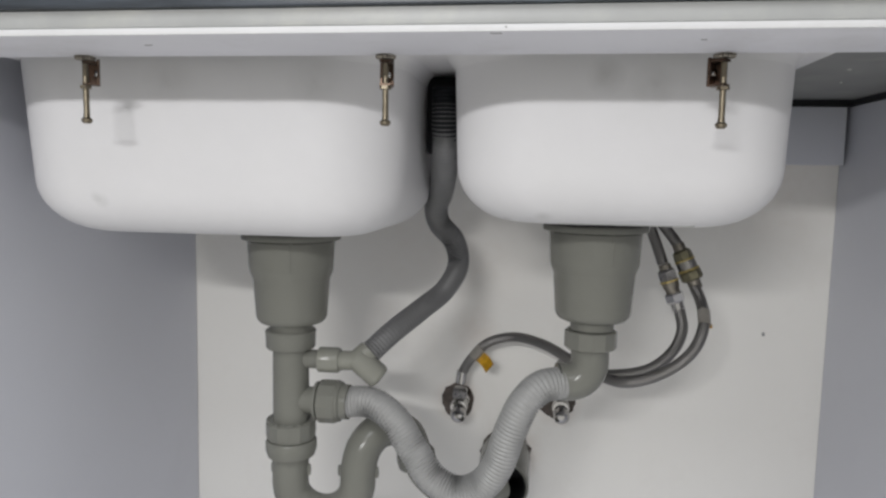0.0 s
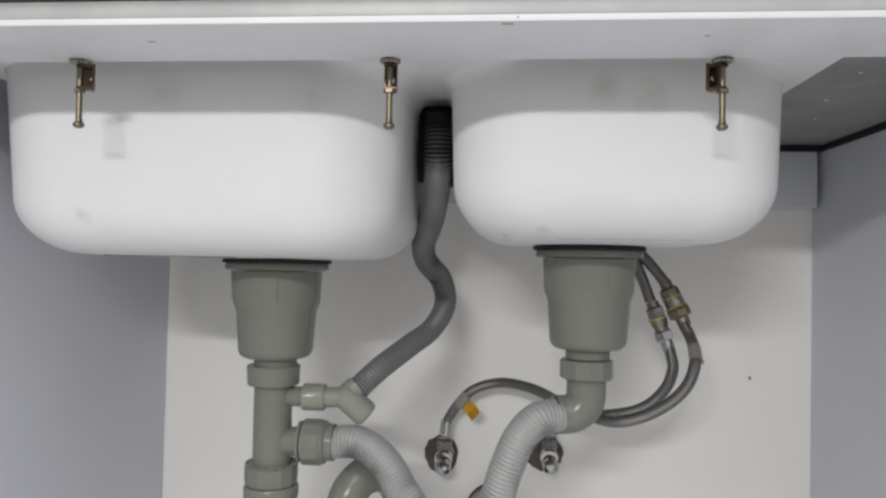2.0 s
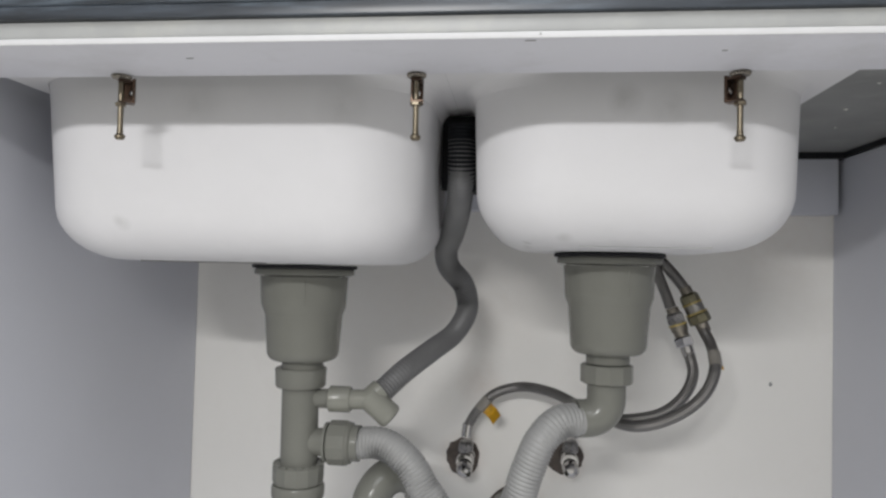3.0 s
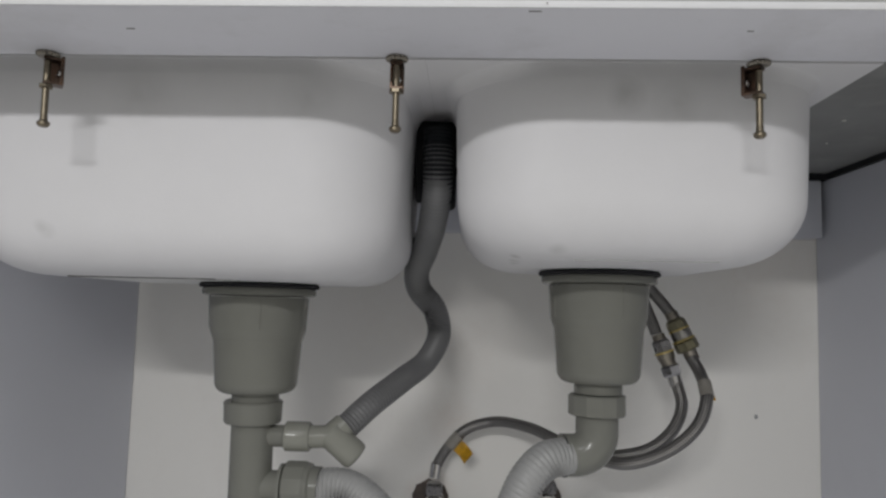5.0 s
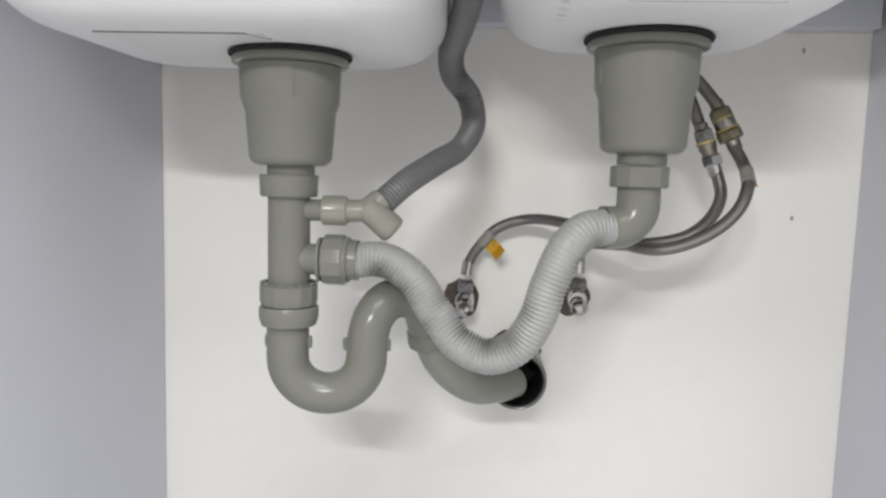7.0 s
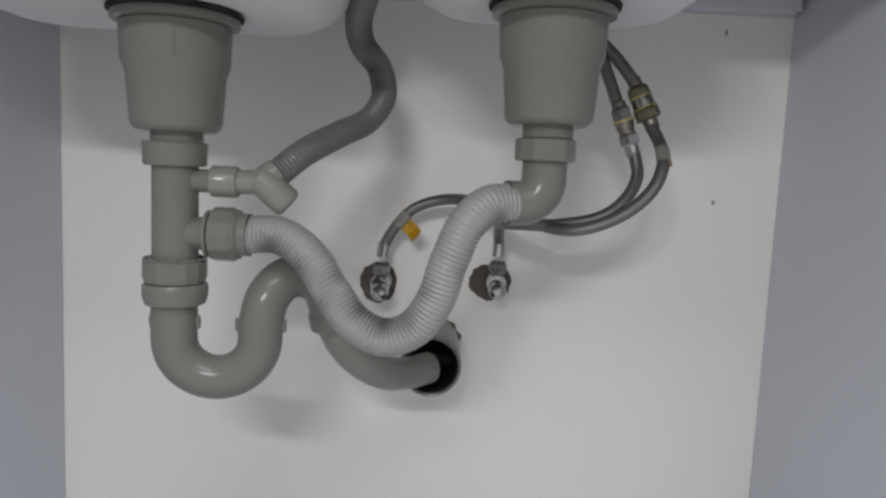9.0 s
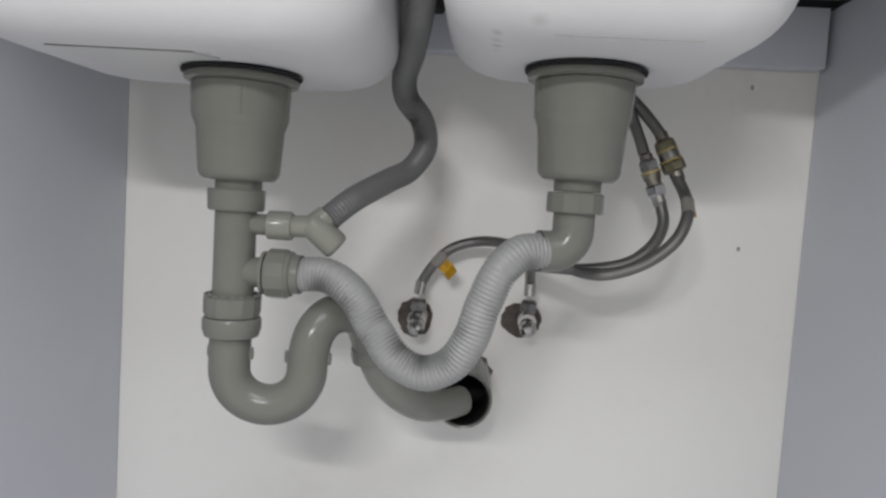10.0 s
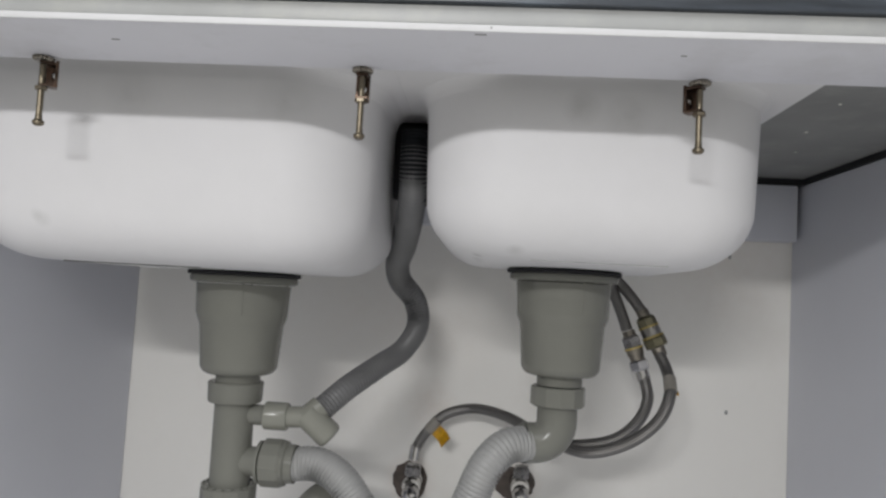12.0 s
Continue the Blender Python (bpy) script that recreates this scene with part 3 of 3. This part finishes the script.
# black blocks added across the gap to stop light and deepen its shade
part("housing", box(0.4165, 0.4565, -0.3075, -0.200, 0.735, 0.8158, 0.007, 3), RUBBER_SHADE, fitting)
part("gap_darkener", box(0.4148, 0.4588, -0.322, -0.308, 0.728, 0.8160, 0.003, 2), RUBBER_SHADE, fitting)


# ---- the flexible pipe from the other bowl ----
flexible = thing("flexible_waste_pipe", (0.45, -0.33, 0.33), "light grey corrugated flexible pipe joining the two wastes", "waste pipe")
FLEXLINE = [(0.318, -0.314, 0.4250), (0.352, -0.316, 0.4255), (0.381, -0.322, 0.409), (0.407, -0.330, 0.375), (0.433, -0.338, 0.345), (0.464, -0.343, 0.334), (0.491, -0.346, 0.346), (0.509, -0.350, 0.374),
            (0.521, -0.352, 0.412), (0.537, -0.350, 0.448), (0.556, -0.340, 0.465), (0.578, -0.328, 0.4675)]
part("corrugated_tube", tube(FLEXLINE, 0.0190, n=32, ridge=0.0016, pitch=0.0046, fold=1.1), FLEX, flexible)
part("octagon_nut", lathe([(0, 0.0), (0.0225, 0.0), (0.0265, 0.0025), (0.0270, 0.006), (0.0270, 0.022), (0.0255, 0.0245), (0, 0.0245)], (0.2855, AY, 0.4245), (1, 0, 0), facets=12), PVC, flexible, smooth=25)
part("nut_lip", lathe([(0, 0.0), (0.0235, 0.0), (0.0235, 0.0035), (0, 0.0035)], (0.2815, AY, 0.4245), (1, 0, 0), n=32), PVC, flexible)
part("cuff", lathe([(0, 0.0), (0.0245, 0.0), (0.0245, 0.003), (0.0215, 0.005), (0.0212, 0.013), (0, 0.013)], (0.3102, AY, 0.4248), (1, -0.02, 0.0), n=32), PVC, flexible)
WX, WY = WR[0], WR[1]
part("hex_collar", lathe([(0, 0.5300), (0.0280, 0.5300), (0.0297, 0.5285), (0.0297, 0.5100), (0.0280, 0.5085), (0, 0.5085)], (WX - 0.001, WY, 0), facets=12), PVC, flexible, smooth=20)
elbow = [(WX - 0.001, WY, 0.512), (WX - 0.001, WY, 0.500)]
for k in range(0, 9):
    a = radians(90 * k / 8)
    elbow.append((WX - 0.001 - 0.024 * (1 - math.cos(a)), WY - 0.001 * k / 4, 0.4915 - 0.024 * math.sin(a)))
elbow.append((WX - 0.038, WY - 0.004, 0.4675))
part("elbow", tube(elbow, 0.0218, 0.004, 28), PVC, flexible)
part("elbow_cuff", lathe([(0, 0.0), (0.0212, 0.0), (0.0218, 0.0006), (0.0218, 0.0016), (0, 0.0018)], (0.5755, WY - 0.005, 0.4675), (-1, -0.2, 0), n=32), RUBBER_SHADE, flexible)


# ---- the water supply ----
def angle_valve(x, z):
    v = thing("angle_valve", (x, -0.001, z), "chrome angle valve screwed into the wall", "valve", "angle valves on the wall")
    part("rosette", lathe([(0, 0.0), (0.0140, 0.0), (0.0145, 0.002), (0.0140, 0.0085), (0.0125, 0.012), (0, 0.012)], (x, -0.001, z), (0, -1, 0), n=36), CHROME, v)
    part("body", lathe([(0, 0.010), (0.0105, 0.010), (0.0110, 0.028), (0.0135, 0.030), (0.0140, 0.046), (0.0120, 0.050), (0, 0.051)], (x, -0.001, z), (0, -1, 0), n=28), CHROME, v)
    outlet_pipe = part("outlet", lathe([(0, 0.0), (0.0085, 0.0), (0.0085, 0.020), (0, 0.020)], (x, -0.040, z), (0.05, 0, 1), n=24), CHROME, v)
    part("nut", lathe([(0, 0.014), (0.0122, 0.014), (0.0132, 0.016), (0.0128, 0.027), (0.0100, 0.031), (0, 0.031)], (x, -0.040, z), (0.05, 0, 1), facets=6), STEEL, outlet_pipe, smooth=25)
    bm = lathe([(0, 0.0), (0.0075, 0.0), (0.0075, 0.006), (0.0120, 0.008), (0.0128, 0.012), (0.0122, 0.017), (0.0105, 0.0215), (0.0065, 0.0250), (0.0025, 0.0263), (0, 0.0265)], (x, -0.048, z - 0.001), (0.05, -0.86, -0.50), n=10)
    part("handle", bm, CHROME, v, "faceted chrome handle", smooth=25)
    return v


def ragged_disc(x, z, rx, rz, y=-0.0009, seed=1):
    """A rough-edged opening in the wall's skin, a little proud of it."""
    rnd = random.Random(seed)
    bm = bmesh.new()
    rim = []
    for k in range(26):
        r = 1 + rnd.uniform(-0.07, 0.07)
        a = math.tau * k / 26
        rim.append(bm.verts.new((x + rx * r * math.cos(a), y, z + rz * r * math.sin(a))))
    back = [bm.verts.new((v.co.x, 0.001, v.co.z)) for v in rim]
    bm.faces.new(rim)
    for k in range(26):
        j = (k + 1) % 26
        bm.faces.new((rim[k], rim[j], back[j], back[k]))
    return bm


part("broken_hole", ragged_disc(0.424, 0.332, 0.027, 0.030, seed=3), MARK, wall_back, "dark broken edge of a hole in the wall")
part("broken_hole", ragged_disc(0.585, 0.338, 0.031, 0.026, seed=5), MARK, wall_back, "dark broken edge of a hole in the wall")
part("broken_hole", ragged_disc(0.505, 0.247, 0.0415, 0.0415, seed=8), MARK, wall_back, "dark broken edge of a hole in the wall")
part("chip", ragged_disc(0.900, 0.4665, 0.0024, 0.0034, seed=11), STRIP, wall_back, "small dark chip")
part("chip", ragged_disc(0.899, 0.704, 0.0022, 0.0040, seed=12), STRIP, wall_back, "small dark chip")

valve = angle_valve(0.430, 0.336)
copy_thing(valve, Matrix.Translation((0.591, -0.001, 0.344)))


def coupling_large(parent, at, way):
    """Olive brass coupling: a small nut, a body between two pale rings and a wide nut; the height runs up from the middle."""
    part("coupling_nut", lathe([(0, -0.0235), (0.0128, -0.0235), (0.0150, -0.0215), (0.0150, -0.0115), (0.0138, -0.0095), (0, -0.0095)], at, way, facets=8), OLIVE, parent, smooth=25)
    part("coupling_ring", lathe([(0, -0.0095), (0.0146, -0.0095), (0.0152, -0.0082), (0.0146, -0.0070), (0, -0.0070)], at, way, n=24), RING, parent, "pale yellow sealing ring")
    part("coupling_body", lathe([(0, -0.0070), (0.0130, -0.0070), (0.0134, -0.002), (0.0130, 0.0045), (0, 0.0045)], at, way, n=20), STEEL, parent)
    part("coupling_ring", lathe([(0, 0.0045), (0.0136, 0.0045), (0.0141, 0.0058), (0.0136, 0.0070), (0, 0.0070)], at, way, n=24), RING, parent, "pale yellow sealing ring")
    part("coupling_nut", lathe([(0, 0.0070), (0.0128, 0.0070), (0.0132, 0.010), (0.0124, 0.0175), (0.0095, 0.0205), (0, 0.0205)], at, way, facets=8), OLIVE, parent, smooth=25)
    part("ferrule", lathe([(0, -0.036), (0.0086, -0.036), (0.0090, -0.0235), (0, -0.0235)], at, way, n=20), DARKSTEEL, parent)
    part("ferrule", lathe([(0, 0.0205), (0.0084, 0.0205), (0.0082, 0.030), (0, 0.030)], at, way, n=20), DARKSTEEL, parent)


def coupling_small(parent, at, way):
    """Bright coupling: two nuts, a pale ring and a narrow waist with a brass core."""
    part("coupling_nut", lathe([(0, 0.0030), (0.0118, 0.0030), (0.0128, 0.005), (0.0126, 0.016), (0.0102, 0.019), (0, 0.019)], at, way, facets=6), STEEL, parent, smooth=25)
    part("coupling_ring", lathe([(0, 0.0006), (0.0126, 0.0006), (0.0130, 0.0018), (0.0126, 0.0030), (0, 0.0030)], at, way, n=24), RING, parent, "pale yellow sealing ring")
    part("coupling_body", lathe([(0, -0.0150), (0.0092, -0.0150), (0.0098, -0.009), (0.0112, -0.006), (0.0116, 0.0006), (0, 0.0006)], at, way, n=20), DARKSTEEL, parent)
    part("coupling_nut", lathe([(0, -0.0290), (0.0110, -0.0290), (0.0132, -0.0265), (0.0132, -0.0170), (0.0116, -0.0150), (0, -0.0150)], at, way, facets=6), CHROME, parent, smooth=25)
    part("ferrule", lathe([(0, -0.042), (0.0086, -0.042), (0.0088, -0.029), (0, -0.029)], at, way, n=20), CHROME, parent)
    part("ferrule", lathe([(0, 0.019), (0.0084, 0.019), (0.0082, 0.026), (0, 0.026)], at, way, n=20), DARKSTEEL, parent)


def tag_on(parent, at, way, out, size=1.0):
    way, out = Vector(way).normalized(), Vector(out).normalized()
    tape = part("tape", lathe([(0, -0.011), (0.0083, -0.011), (0.0083, 0.011), (0, 0.011)], at, way, n=20), CLEAR, parent, "clear tape round the hose")
    side = way.cross(out).normalized()
    bm = bmesh.new()
    rows = []
    for k in range(5):
        c = Vector(at) + out * (0.006 + 0.0055 * size * k) + side * (0.0045 * size * math.sin(0.9 * k)) + way * (0.0012 * size * k)
        rows.append([bm.verts.new(c + way * s + side * h) for s, h in ((-0.008 * size, 0.0003), (0.007 * size, 0.0003), (0.007 * size, -0.0003), (-0.008 * size, -0.0003))])
    for a, b in zip(rows, rows[1:]):
        for i in range(4):
            bm.faces.new((a[i], a[(i + 1) % 4], b[(i + 1) % 4], b[i]))
    bm.faces.new(rows[0])
    bm.faces.new(rows[-1])
    part("paper_tag", bm, TAG, tape, "small yellow paper tag", smooth=0)


HR = 0.0075
hose_a = thing("supply_hose", (0.6, -0.1, 0.42), "braided steel supply hose with a yellow tag, looping to the tap", "hose", "water supply hoses")
A_LINE = [(0.4315, -0.040, 0.374), (0.434, -0.040, 0.390), (0.449, -0.046, 0.417), (0.474, -0.050, 0.4435), (0.513, -0.060, 0.4575), (0.560, -0.098, 0.4570), (0.614, -0.150, 0.4405),
          (0.665, -0.196, 0.434), (0.715, -0.204, 0.452), (0.750, -0.205, 0.483), (0.7655, -0.190, 0.516), (0.7660, -0.163, 0.542), (0.7605, -0.150, 0.558)]
part("braided_hose", tube(A_LINE, HR, 0.004, 18), BRAID, hose_a)
part("braided_hose", tube([(0.7375, -0.1375, 0.6145), (0.7300, -0.134, 0.6255), (0.718, -0.129, 0.641), (0.693, -0.118, 0.672), (0.675, -0.10, 0.74), (0.665, -0.09, 0.80)], HR, 0.004, 18), BRAID, hose_a)
coupling_large(hose_a, (0.7490, -0.1425, 0.589), (-0.40, 0.13, 0.91))
part("ferrule", lathe([(0, 0.0), (0.0083, 0.0), (0.0083, 0.020), (0, 0.022)], (0.4312, -0.040, 0.374), (0.12, -0.02, 1), n=20), CHROME, hose_a)
tag_on(hose_a, (0.4585, -0.052, 0.4285), (0.62, -0.1, 0.76), (0.50, -0.25, -0.75), 1.25)
tag_on(hose_a, (0.7665, -0.184, 0.523), (0.06, 0.70, 0.71), (0.55, -0.45, -0.70), 0.45)

hose_b = thing("supply_hose", (0.65, -0.1, 0.42), "braided steel supply hose rising from the second valve", "hose", "water supply hoses")
B_LINE = [(0.592, -0.040, 0.382), (0.592, -0.042, 0.402), (0.590, -0.062, 0.416), (0.589, -0.10, 0.430), (0.604, -0.150, 0.435), (0.648, -0.178, 0.438), (0.700, -0.182, 0.450), (0.731, -0.173, 0.474),
          (0.7445, -0.160, 0.500), (0.7435, -0.150, 0.519), (0.7395, -0.146, 0.534)]
part("braided_hose", tube(B_LINE, HR, 0.004, 18), BRAID, hose_b)
part("braided_hose", tube([(0.7185, -0.1400, 0.5880), (0.7140, -0.1375, 0.602), (0.706, -0.131, 0.625), (0.695, -0.124, 0.655), (0.672, -0.11, 0.70), (0.650, -0.09, 0.80)], HR, 0.004, 18), BRAID, hose_b)
coupling_small(hose_b, (0.7285, -0.143, 0.563), (-0.33, 0.09, 0.94))
part("ferrule", lathe([(0, 0.0), (0.0083, 0.0), (0.0083, 0.020), (0, 0.022)], (0.5922, -0.040, 0.382), (0.0, -0.05, 1), n=20), CHROME, hose_b)
